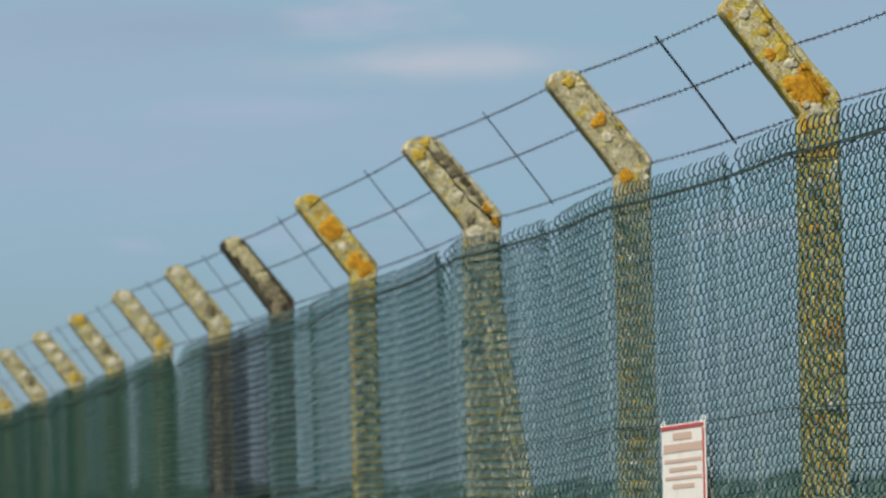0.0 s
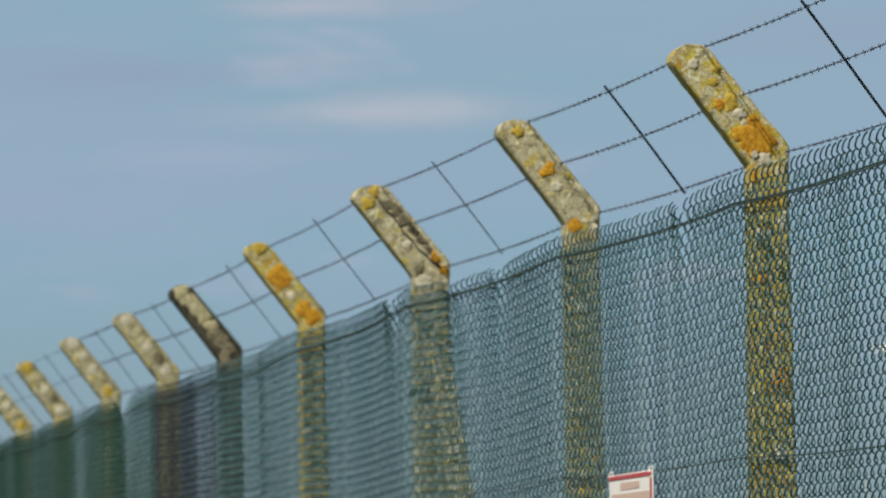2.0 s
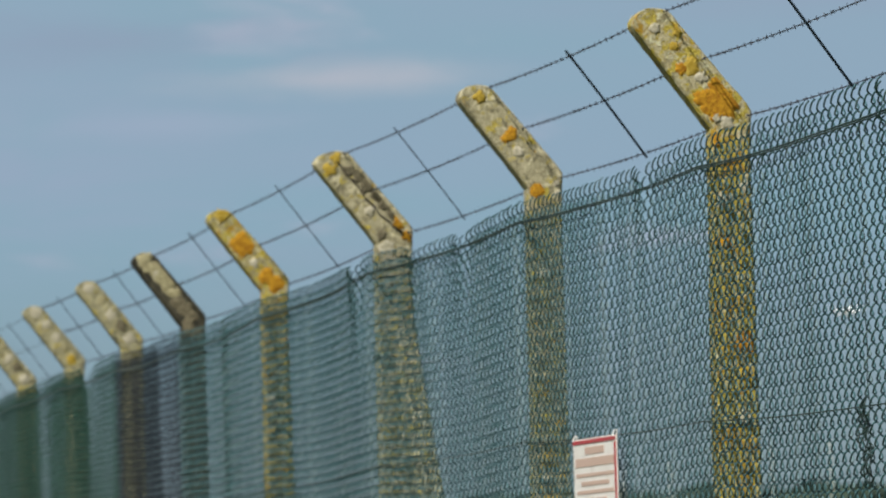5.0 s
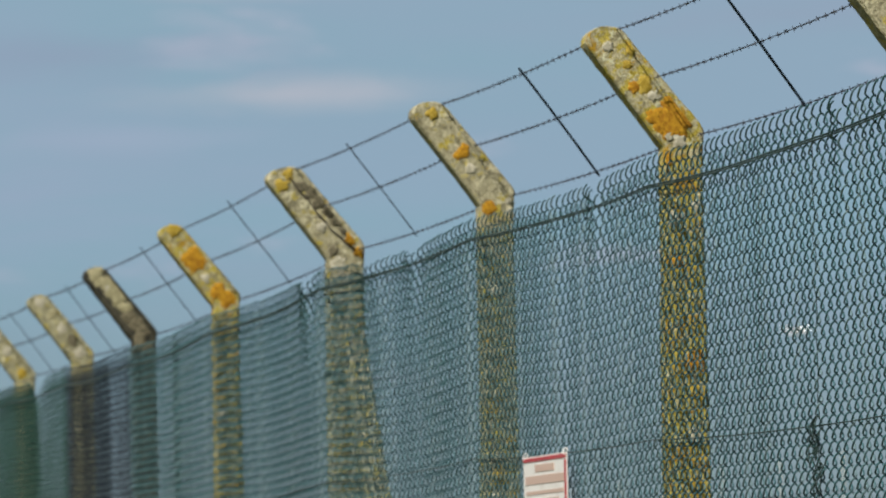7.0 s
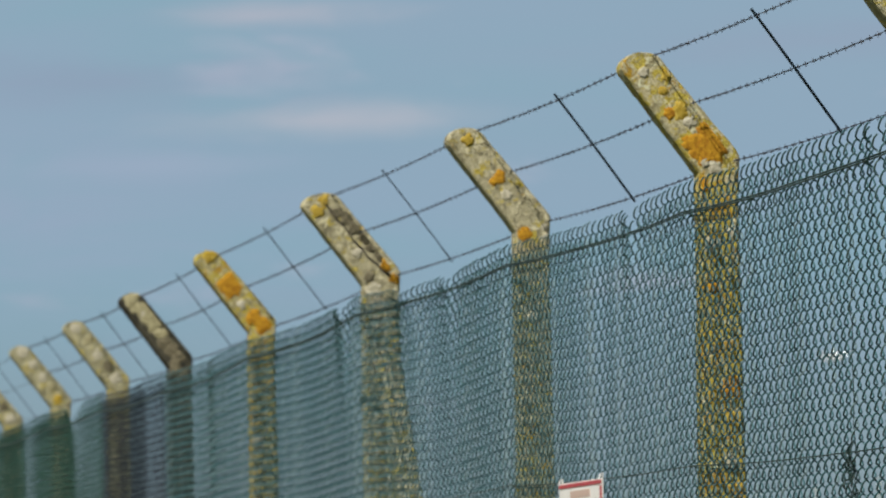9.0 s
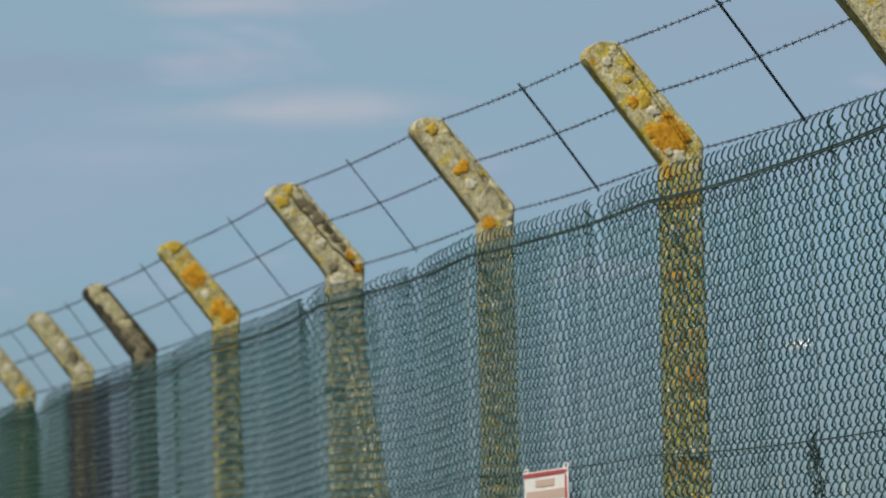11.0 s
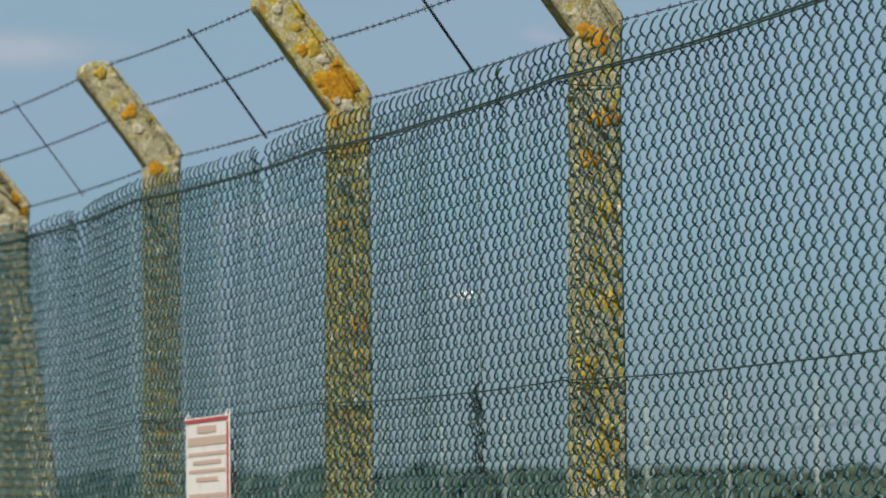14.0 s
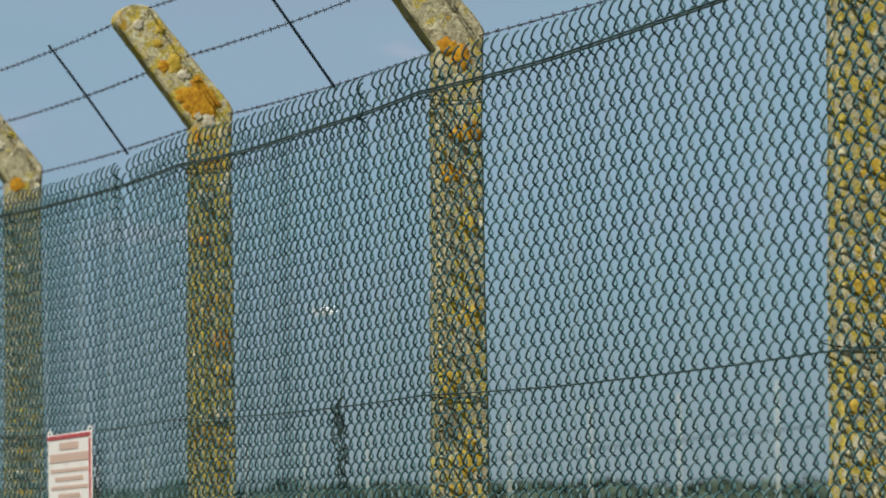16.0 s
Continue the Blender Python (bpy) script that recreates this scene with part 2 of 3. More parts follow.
def make_woods():
    """A far line of trees: trunks, and crowns of many small leafy clumps with uneven tops."""
    rng = np.random.default_rng(5)
    leaves, tv, tf = [], [], []
    x = -90.0
    while x < 290:
        y = 350 + rng.uniform(-3, 3)
        h = 8.6 + 0.4 * noise.noise(Vector((x * 0.025, 3.1, 0))) + rng.uniform(-0.1, 0.1)
        w = rng.uniform(3.4, 5.4)
        v, f = tubes([[(x, y, 0), (x + 0.1, y, h * 0.35), (x + rng.uniform(-0.4, 0.4), y, h * 0.75)]], 0.2, 5)
        tf += [tuple(q + len(tv)) for q in f]
        tv += [tuple(q) for q in v]
        m = 480
        d = rng.normal(size=(m, 3))
        d /= np.linalg.norm(d, axis=1, keepdims=True)
        lump = 0.97 + 0.04 * np.sin(d[:, :1] * 4 + x) + 0.03 * np.sin(d[:, 2:] * 6 + x * 1.7)
        c = np.array((x, y, h * 0.5)) + d * rng.uniform(0.9, 1.0, (m, 1)) * lump * np.array((w, w, h * 0.52))
        size = rng.uniform(0.45, 0.85, (m, 1))
        a = np.cross(d + rng.normal(0, 0.3, (m, 3)), rng.normal(size=(m, 3)))
        a *= size / np.linalg.norm(a, axis=1, keepdims=True)
        b = np.cross(a, d) * 0.7
        leaves.append(np.stack([c + a, c + b, c - a, c - b], axis=1).reshape(-1, 3))
        x += rng.uniform(0.7, 1.3)
    woods = new("far_woods", None)
    tagged(woods, "distant dark green line of broadleaf trees across the field", "woods", kind="stuff")
    verts = np.concatenate(leaves)
    crowns = quads_mesh("crowns", verts, np.arange(len(verts)).reshape(-1, 4), LEAF)
    part("crowns", crowns, woods)
    part("trunks", mesh_of("trunks", tv, tf, BARK), woods)


make_woods()

# ---- the fence line ----
STEP = 2.8
# lateral place and height of each post's inner elbow, from the nearest post on
ELBOWS = [
    (3.94, 2.83), (3.89, 2.832), (3.806, 2.833), (3.823, 2.866), (3.834, 2.9), (3.797, 2.903), (3.79, 2.882), (3.814, 2.878),
    (3.867, 2.911), (3.906, 2.937), (3.942, 2.947), (3.994, 2.972), (4.031, 2.988), (4.07, 3.0), (4.1, 3.01), (4.14, 3.02),
]
FIRST = 17.36 - 3 * STEP
POST_Y = [FIRST + STEP * i for i in range(len(ELBOWS))]
ARM = radians(37)
AX, AZ = -math.sin(ARM), math.cos(ARM)
WIDE, DEEP = 0.103, 0.082


def elbow(y):
    return (np.interp(y, POST_Y, [e[0] for e in ELBOWS]), np.interp(y, POST_Y, [e[1] for e in ELBOWS]))


def post_mesh(height, seed, wide):
    """A cranked concrete post: a tapered square shaft, and an arm with a rounded end; the origin is its foot."""
    rows = []
    for z in np.linspace(-height, -0.04, 60):
        t = -z * 0.006
        rows.append(((-t, z), (wide + t + 0.006 * max(0.0, 1 + z / 0.12), z + 0.04 * max(0.0, 1 + z / 0.5)), 1.0))
    rows.append(((0.0, 0.0), (wide + 0.008, 0.048), 1.0))
    for s in np.linspace(0.02, 0.355, 17):
        rows.append(((AX * s, AZ * s), (wide + 0.01 * (1 - s / 0.36) + AX * s, 0.038 + 0.012 * (1 - s / 0.36) + AZ * s), 1.0))
    # the rounded end
    left, right = np.array(rows[-1][0]), np.array(rows[-1][1])
    mid, half = (left + right) / 2, (right - left) / 2
    for a in np.radians((18, 36, 54, 68, 80, 88)):
        c = mid + np.array((AX, AZ)) * 0.045 * math.sin(a)
        rows.append((tuple(c - half * math.cos(a)), tuple(c + half * math.cos(a)), 1.0))
    verts, faces = [], []
    cham = 0.006
    for k, (lo, hi, _) in enumerate(rows):
        lo, hi = np.array(lo), np.array(hi)
        length = np.linalg.norm(hi - lo)
        c = min(cham, length * 0.3)
        e = (hi - lo) / max(length, 1e-6)
        d = DEEP / 2 + (0.006 * max(0.0, -lo[1]))
        ring = []
        for fr in (0.0, 0.33, 0.67, 1.0):
            p = lo + e * (c + (length - 2 * c) * fr)
            ring.append((p, -d))
        ring += [(hi, -d + cham), (hi, 0), (hi, d - cham)]
        for fr in (1.0, 0.5, 0.0):
            ring.append((lo + e * (c + (length - 2 * c) * fr), d))
        ring += [(lo, d - cham), (lo, 0), (lo, -d + cham)]
        for p, yy in ring:
            v = Vector((p[0], yy, p[1] + height))
            n = noise.noise_vector(v * 22 + Vector((seed * 9.1, 0, 0))) * 0.0022 + noise.noise_vector(v * 5 + Vector((seed * 3.3, 0, 0))) * 0.003
            verts.append(v + n)
    m = len(ring)
    for k in range(len(rows) - 1):
        for i in range(m):
            j = (i + 1) % m
            faces.append((k * m + i, k * m + j, (k + 1) * m + j, (k + 1) * m + i))
    faces.append(tuple(range(m))[::-1])
    faces.append(tuple((len(rows) - 1) * m + i for i in range(m)))
    return verts, faces


def on_face(u, z, full):
    """The nearest place to this one inside the outline of a post's near face."""
    across = u * AZ - z * AX
    wide = full * AZ - 0.038 * AX
    if z > 0:
        along = u * AX + z * AZ
        across, along = min(max(across, 0.008), wide - 0.008), min(along, 0.395)
        if along > 0.34:
            lim = wide / 2 * math.sqrt(max(0.0, 1 - ((along - 0.34) / 0.06) ** 2)) - 0.004
            across = min(max(across, wide / 2 - lim), wide / 2 + lim)
        return across * AZ + along * AX, along * AZ - across * AX
    return min(max(u, 0.006), full - 0.006), z


def lichen_mesh(u, z, r, seed, material, height, full):
    """An irregular low crust on the post's near face."""
    n, verts, faces = 36, [], []
    y = -DEEP / 2 - 0.0025 - 0.006 * max(0.0, -z)
    for k, f in enumerate((1.0, 0.8, 0.4)):
        for i in range(n):
            a = 2 * math.pi * i / n
            q = r * f * (1.05 + 0.6 * noise.noise(Vector((math.cos(a) * 1.5, math.sin(a) * 1.5, seed * 5.7))) + 0.35 * noise.noise(Vector((math.cos(a) * 5, math.sin(a) * 5, seed * 2.3))))
            lift = (0.004, -0.0002, -0.0009)[k] + 0.0006 * noise.noise(Vector((a * 3, f * 6, seed)))
            pu, pz = on_face(u + q * math.cos(a), z + q * math.sin(a), full)
            verts.append((pu, y + lift, pz + height))
    cu, cz = on_face(u, z, full)
    verts.append((cu, y - 0.001, cz + height))
    for k in range(2):
        for i in range(n):
            j = (i + 1) % n
            faces.append((k * n + i, k * n + j, (k + 1) * n + j, (k + 1) * n + i))
    for i in range(n):
        faces.append((2 * n + i, 2 * n + (i + 1) % n, 3 * n))
    return mesh_of("lichen", verts, faces, material, True)


# what each post looks like, and its larger lichen crusts and colour patches: across, up from the elbow, radius, colour
O, L, W, D, G = ORANGE, YELLOW, WHITE, DARK_CRUST, OLIVE
POSTS = [
    ("bright", "tall cranked concrete fence post with patchy yellow lichen", []),
    ("olive", "grey concrete fence post with patches of olive-yellow lichen", []),
    ("grey", "cranked concrete fence post with orange lichen below its bare grey arm",
     [(0.025, 0.005, 0.024, O), (0.06, -0.02, 0.028, O), (0.07, -0.2, 0.03, O), (0.03, -0.3, 0.025, O), (0.075, -0.42, 0.022, L)]),
    ("bright", "concrete fence post, large orange lichen patch on its cranked arm",
     [(-0.025, 0.085, 0.034, O), (0.0, 0.072, 0.036, O), (0.045, 0.068, 0.038, O), (0.022, 0.105, 0.034, O), (0.03, 0.085, 0.042, O), (0.062, 0.075, 0.034, O), (0.03, 0.05, 0.03, O), (-0.052, 0.178, 0.026, L), (-0.083, 0.172, 0.018, O), (-0.1, 0.235, 0.014, L), (-0.088, 0.28, 0.017, L),
      (-0.025, 0.145, 0.018, W), (0.045, 0.018, 0.02, W), (0.015, 0.03, 0.016, W), (-0.155, 0.285, 0.016, W)]),
    ("grey", "grey cranked concrete fence post with two small orange lichen spots",
     # the last two put a whitish line on the right edge at the elbow
     [(-0.052, 0.175, 0.022, O), (-0.07, 0.165, 0.015, O), (0.028, -0.01, 0.026, O), (-0.15, 0.3, 0.02, L), (-0.03, 0.12, 0.02, W), (0.098, 0.012, 0.014, W), (0.098, -0.02, 0.013, W)]),
    ("grey", "grey cranked concrete strainer post with a long cracked arm",
     [(-0.165, 0.275, 0.026, L), (-0.14, 0.315, 0.022, L), (0.088, 0.078, 0.024, O), (0.115, 0.025, 0.022, O), (-0.02, 0.12, 0.02, W), (0.04, -0.02, 0.03, W), (0.06, -0.07, 0.028, W), (0.045, -0.14, 0.026, W),
      (-0.095, 0.268, 0.024, D), (-0.06, 0.25, 0.027, D), (-0.025, 0.218, 0.028, D), (0.008, 0.18, 0.028, D), (0.04, 0.14, 0.026, D), (0.062, 0.108, 0.018, D), (0.02, 0.03, 0.02, D)]),
    ("thick", "cranked concrete fence post with bright orange lichen bands on its arm",
     [(-0.085, 0.2, 0.04, O), (-0.06, 0.185, 0.036, O), (0.02, 0.06, 0.036, O), (0.05, 0.035, 0.036, O), (-0.16, 0.315, 0.03, L), (-0.03, 0.12, 0.022, W)]),
    # dark all over: paler olive towards the tip, darkest round the elbow
    ("dark", "dark cranked concrete fence post", [(-0.165, 0.315, 0.036, G), (-0.13, 0.27, 0.04, G), (-0.095, 0.235, 0.04, G), (-0.06, 0.2, 0.038, G), (-0.03, 0.16, 0.03, G), (-0.115, 0.25, 0.02, W), (-0.02, 0.115, 0.03, D), (0.015, 0.085, 0.034, D), (0.045, 0.045, 0.034, D), (0.03, 0.0, 0.034, D), (0.07, -0.03, 0.03, D)]),
]
for i in range(8, len(ELBOWS)):
    POSTS.append(("bare", "weathered cranked concrete fence post with pale yellow lichen",
                  [(-0.155, 0.305, 0.032, (W, L, W)[i % 3]), (-0.1, 0.24, 0.03, (G, W)[i % 2]), (-0.05, 0.17, 0.03, W), (0.0, 0.12, 0.03, (D, G)[i % 2]), (0.035, 0.05, 0.03, (W, L)[i % 2])]))

for i, ((x, z), y, (look_of, label, crusts)) in enumerate(zip(ELBOWS, POST_Y, POSTS)):
    h = z + 0.35
    full = {2: 0.112, 3: 0.111, 4: 0.109, 5: 0.132}.get(i, WIDE)  # the strainer post is the stoutest
    v, f = post_mesh(h, i, full)
    body = mesh_of("concrete_post", v, f, POST_MATS[look_of], True)
    body.set_sharp_from_angle(angle=radians(28))
    post = new("concrete_post", body)
    post.matrix_basis = pose(x, y, z - h, 0, (0.25, 0.15, 0.2, 0.25, 0.1, 0, -0.2, 0)[i % 8], 0)
    tagged(post, label, "fence post", "posts of the fence line")
    rng = np.random.default_rng(100 + i)
    many = (16, 14, 14, 14, 8, 5, 10, 0)[i] if i < 8 else 0
    scatter = [(rng.uniform(0.0, full), -rng.uniform(0.03, 1.35), rng.uniform(0.012, 0.034), (L, L, L if i == 1 else O, L, W)[rng.integers(5)]) for _ in range(many)]
    for k, (u, up, r, m) in enumerate(crusts + scatter):
        part("lichen", lichen_mesh(u, up, r, i * 13 + k, m, h, full), post, {"orange_lichen": "orange lichen crust", "yellow_lichen": "yellow lichen crust", "white_crust": "whitish crust", "dark_crust": "dark crust", "olive_lichen": "dull olive lichen crust"}[m.name])

# ---- chain-link mesh, bay by bay ----
DIAMOND, ROW = 0.075, 0.066
# places where the top edge is bent down: along the fence, spread, drop, push outwards
DENTS = [(18.15, 0.07, 0.03, 0.02), (21.2, 0.1, 0.025, 0.015), (21.95, 0.2, 0.025, 0.02), (23.3, 0.12, 0.04, 0.02), (32.6, 0.25, 0.1, 0.02), (15.1, 0.04, 0.02, 0.02)]


def mesh_place(y, down):
    """The sheet's lateral place for a height given as metres below the elbow line: slack between the posts."""
    x, _ = elbow(y)
    phase = (np.asarray(y) - FIRST) / STEP
    slack = np.sin(np.pi * (phase % 1.0)) ** 2
    wave = 0.002 * np.sin(y * 5.1 + 0.6) + 0.0007 * np.sin(y * 11.7 + down * 1.3)
    return x - 0.014 + slack * (0.012 * np.sin(y * 1.9) + wave)


# how far the fabric's top edge hangs under the elbow line, along the fence
DROOP_Y = [POST_Y[0], POST_Y[2], POST_Y[3], POST_Y[3] + 1.4, POST_Y[4], POST_Y[4] + 1.3, POST_Y[5], POST_Y[5] + 1.4, POST_Y[6], POST_Y[7], POST_Y[-1]]
DROOP = [0.0, 0.002, 0.012, 0.036, 0.032, 0.052, 0.03, 0.036, 0.022, 0.02, 0.02]


def bay_mesh(y0, y1, points, radius, material, depth, seed, sides):
    rng = np.random.default_rng(seed)
    strands = 2 * int((y1 - y0) / DIAMOND)  # an even count, so that the bays join up
    pitch = (y1 - y0) / strands
    upper, turns = 24, 42                                                  # finer in the upper part
    t = np.concatenate([np.arange(upper * points) / points, upper + np.arange((turns - upper) * 4 + 1) / 4])
    ph = t % 1.0
    side = np.where(ph < 0.5, 4 * ph - 1, 3 - 4 * ph)                      # across: a rounded zigzag
    side = np.clip(side * 1.12, -1, 1)
    face = np.clip(1.5 * np.sin(2 * np.pi * ph), -1, 1)                    # one leg in front, the next behind
    k = np.arange(strands)
    y = y0 + (k[:, None] + 0.5) * pitch + (pitch / 2 + 0.0028) * side[None]
    start = (k % 2)[:, None] * 0.5
    down = (t[None] + start) * ROW
    drop, push = np.zeros(strands), np.zeros(strands)
    yc = y0 + (k + 0.5) * pitch
    for a, spread, d, out in DENTS:
        g = np.exp(-((yc - a) / spread) ** 2)
        drop, push = drop + d * g, push + out * g
    sag = 0.012 * np.sin(np.pi * (yc - y0) / (y1 - y0)) + rng.normal(0, 0.0016, strands)
    fade = np.exp(-down / 0.16)
    _, z = elbow(y)
    lay = (-depth * face)[None] * np.ones((strands, 1))
    # slack that runs down whole strands
    loose = np.convolve(rng.normal(0, 1, strands + 8), np.hanning(9), "valid") * np.sin(np.pi * (yc - y0) / (y1 - y0))
    x = mesh_place(y, down) + lay - push[:, None] * fade + 0.0006 * loose[:, None] + rng.normal(0, 0.0003, (strands, 1))
    zz = z - 0.008 - np.interp(y, DROOP_Y, DROOP) - down - sag[:, None] * np.clip(1 - down / 1.6, 0, 1) - drop[:, None] * fade
    half = np.stack([x, y, zz], axis=-1)
    return wire_mesh("chain_link", half, radius, material, sides)


def wire_run(y0, y1, start, end, n=14, sag=0.012):
    y = np.linspace(y0, y1, n)
    down = np.linspace(start, end, n)
    _, z = elbow(y)
    f = (y - y0) / (y1 - y0)
    return np.stack([mesh_place(y, down) - 0.012, y, z - down - sag * 4 * f * (1 - f)], axis=-1)


for i in range(len(POST_Y) - 1):
    y0, y1 = POST_Y[i], POST_Y[i + 1]
    near = i < 6
    dark = i == 7
    bay = new("chain_link_panel", None)
    bay.location = (elbow(y0)[0], y0, 0)
    tagged(bay, "dark navy-black chain-link fence mesh between two posts" if dark else "green plastic-coated chain-link fence mesh stretched between two posts", "fence mesh", "mesh panels of the fence line", "")
    back = Matrix.Translation(-bay.location)
    me = bay_mesh(y0, y1, 10 if i < 4 else 8 if near else 6, 0.0026 if i < 2 else 0.0028 if i < 4 else 0.0031 if i < 7 else 0.0026 if dark else 0.0028, NAVY if dark else GREEN if i < 7 else DEEP_GREEN, 0.0072 if i < 2 else 0.0066 if i < 4 else 0.008, i, 5 if i < 3 else 4 if near else 3)
    me.transform(back)
    tagged(part("chain_link", me, bay), kind="stuff")
    tops, mids = (0.075, 0.075, 0.098, 0.106, 0.106), (0.842, 0.842, 0.826, 0.825, 0.825)
    for start, end, sag, double in ((tops[min(i, 4)], tops[min(i + 1, 4)], 0.018, True), (mids[min(i, 4)], mids[min(i + 1, 4)], 0.012, False), (1.66, 1.66, 0.012, False), (2.55, 2.55, 0.01, False)):
        for d in ((0.0, 0.006) if double else (0.0,)):
            me = wire_mesh("line_wire", [wire_run(y0, y1, start + d, end + d, sag=sag)], 0.0027 if double else 0.002, TIE)
            me.transform(back)
            part("line_wire", me, bay, "taut dark green line wire")
    # a tie round the post at each line wire
    for down in (0.112, 0.825, 1.66):
        x, z = elbow(y0)
        a = np.linspace(0, 2 * np.pi, 17)
        t = down * 0.006
        loop = np.stack([x + WIDE / 2 + (WIDE / 2 + 0.013 + t) * np.clip(1.35 * np.cos(a), -1, 1), y0 + (DEEP / 2 + 0.007 + t) * np.clip(1.35 * np.sin(a), -1, 1), z - down + 0.01 * np.sin(a)], axis=-1)
        me = wire_mesh("tie_wire", [loop], 0.0018, TIE)
        me.transform(back)
        part("tie_wire", me, bay)

# ---- barbed wire along the arms ----


BARB_WIRES = np.array([[(-0.007, -0.003, 0), (0, 0, 0.001), (0.007, 0.003, 0.001)], [(0.001, 0.004, -0.007), (0, 0.002, 0), (-0.001, -0.002, 0.007)], [(0, -0.008, 0), (0, 0, 0), (0, 0.008, 0)]])
BARB = wire_mesh("barb", BARB_WIRES, 0.0015, STEEL, 3)


def barbed(across, up, name, label):
    """A twisted strand through all the arms, with barbs."""
    pts = []
    for i in range(len(POST_Y) - 1):
        f = np.linspace(0, 1, 12, endpoint=False)
        (xa, za), (xb, zb) = ELBOWS[i], ELBOWS[i + 1]
        x = xa + (xb - xa) * f + across
        z = za + (zb - za) * f + up - 0.012 * 4 * f * (1 - f)
        pts.append(np.stack([x, POST_Y[i] + STEP * f, z], axis=-1))
    line = np.concatenate(pts)
    fine_y = np.arange(line[0, 1], line[-1, 1], 0.05)
    path = np.stack([np.interp(fine_y, line[:, 1], line[:, 0]), fine_y, np.interp(fine_y, line[:, 1], line[:, 2])], axis=-1)
    twist = fine_y * 2 * np.pi / 0.2
    swing = 0.0016 * np.stack([np.cos(twist), 0 * twist, np.sin(twist)], axis=-1)
    rng = np.random.default_rng(int(up * 1000))
    strand = new(name, wire_mesh(name, [path + swing, path - swing], 0.0012, STEEL, 3))
    tagged(strand, label, "barbed wire", "barbed wire strands")
    far = []
    for y in np.arange(line[0, 1] + 0.04, min(line[-1, 1], 34), 0.088):
        c = np.array([np.interp(y, line[:, 1], line[:, 0]), y, np.interp(y, line[:, 1], line[:, 2])])
        spin = rng.uniform(0, 6.28)
        if y < 22:
            ob = part("barb", BARB, strand)
            ob.location, ob.rotation_euler = c, (0, spin, 0)
        else:
            turn = np.array([[math.cos(spin), 0, math.sin(spin)], [0, 1, 0], [-math.sin(spin), 0, math.cos(spin)]])
            far += [(BARB_WIRES[k] @ turn.T + c) for k in range(3)]
    v, f = tubes(far, 0.0015, 3)
    tagged(part("barbing", quads_mesh("barbing", v, f, STEEL), strand), kind="stuff")


barbed(-0.113, 0.334, "barbed_wire", "rusty twisted barbed wire strand along the arm tips")
barbed(-0.009, 0.197, "barbed_wire", "rusty twisted barbed wire strand halfway up the arms")
barbed(0.115, 0.035, "barbed_wire", "rusty twisted barbed wire strand at the elbows above the mesh")

for i in range(len(POST_Y) - 1):
    y = POST_Y[i] + STEP * (0.38, 0.38, 0.4, 0.36, 0.45, 0.4, 0.32)[i % 7]
    x, z = elbow(y)
    y *= 1.0192
    run = np.array([[x + 0.114 - 0.232 * s, y + 0.01 * math.sin(s * 3 + i), z + 0.019 + 0.315 * s] for s in np.linspace(-0.02, 1.03, 9)])
    run -= (x, y, z)
    spacer = new("wire_spacer", wire_mesh("wire_spacer", [run, run + (0.0, 0.004, 0.0)], 0.0034 if i < 4 else 0.002, NAVY, 4))
    spacer.location = (x, y, z)
    tagged(spacer, "thin dark metal spacer bar joining the barbed wires", "wire spacer", "spacers of the barbed wire")

# ---- the strainer post's brace and band ----
cx, cz = ELBOWS[5]
cy = POST_Y[5]


def make_brace():
    top, foot = np.array((cx + 0.076, cy - 0.05, cz - 0.26)), np.array((cx + 0.07, cy - 2.4, -0.3))
    rows = np.linspace(0, 1, 30)
    verts, faces = [], []
    d = (foot - top) / np.linalg.norm(foot - top)
    up = np.cross(d, (1, 0, 0))
    for k, f in enumerate(rows):
        c = top + (foot - top) * f
        for a, b in ((-1, -0.8), (-0.8, -1), (0.8, -1), (1, -0.8), (1, 0.8), (0.8, 1), (-0.8, 1), (-1, 0.8)):
            p = Vector(c + np.array((a * 0.045, 0, 0)) + up * b * 0.045)
            verts.append(p + noise.noise_vector(p * 18) * 0.003)
    for k in range(29):
        for i in range(8):
            j = (i + 1) % 8
            faces.append((k * 8 + i, k * 8 + j, (k + 1) * 8 + j, (k + 1) * 8 + i))
    faces += [tuple(range(8))[::-1], tuple(29 * 8 + i for i in range(8))]
    ob = new("brace_strut", mesh_of("brace_strut", verts, faces, POST_MATS["grey"], True))
    tagged(ob, "sloping grey concrete strut bracing the strainer post", "fence strut")


make_brace()
# the long dark crack down the strainer post's arm
run = np.array([(-0.145, 0.31), (-0.122, 0.285), (-0.1, 0.25), (-0.07, 0.222), (-0.05, 0.19), (-0.034, 0.165), (-0.002, 0.135), (0.016, 0.105), (0.05, 0.08), (0.066, 0.06), (0.1, 0.035)])
line = np.stack([run[:, 0], np.full(len(run), -DEEP / 2 - 0.002), run[:, 1] + cz + 0.35], axis=-1)
strainer = [o for o in scene.objects if o.name.startswith("concrete_post")][5]
part("crack", wire_mesh("crack", [line, line + (0.004, 0.0015, -0.007)], 0.0028, CRACK, 5), strainer, "dark open crack")
a = np.linspace(0, 2 * np.pi, 25)
band = np.stack([0.066 + 0.071 * np.clip(1.4 * np.cos(a), -1, 1), 0.066 * np.clip(1.4 * np.sin(a), -1, 1), 0 * a], axis=-1)
strap = new("strainer_band", wire_mesh("strainer_band", [band, band + (0, 0, 0.007), band + (0, 0, 0.014)], 0.0038, TIE))
strap.location = (cx, cy, cz - 0.43)
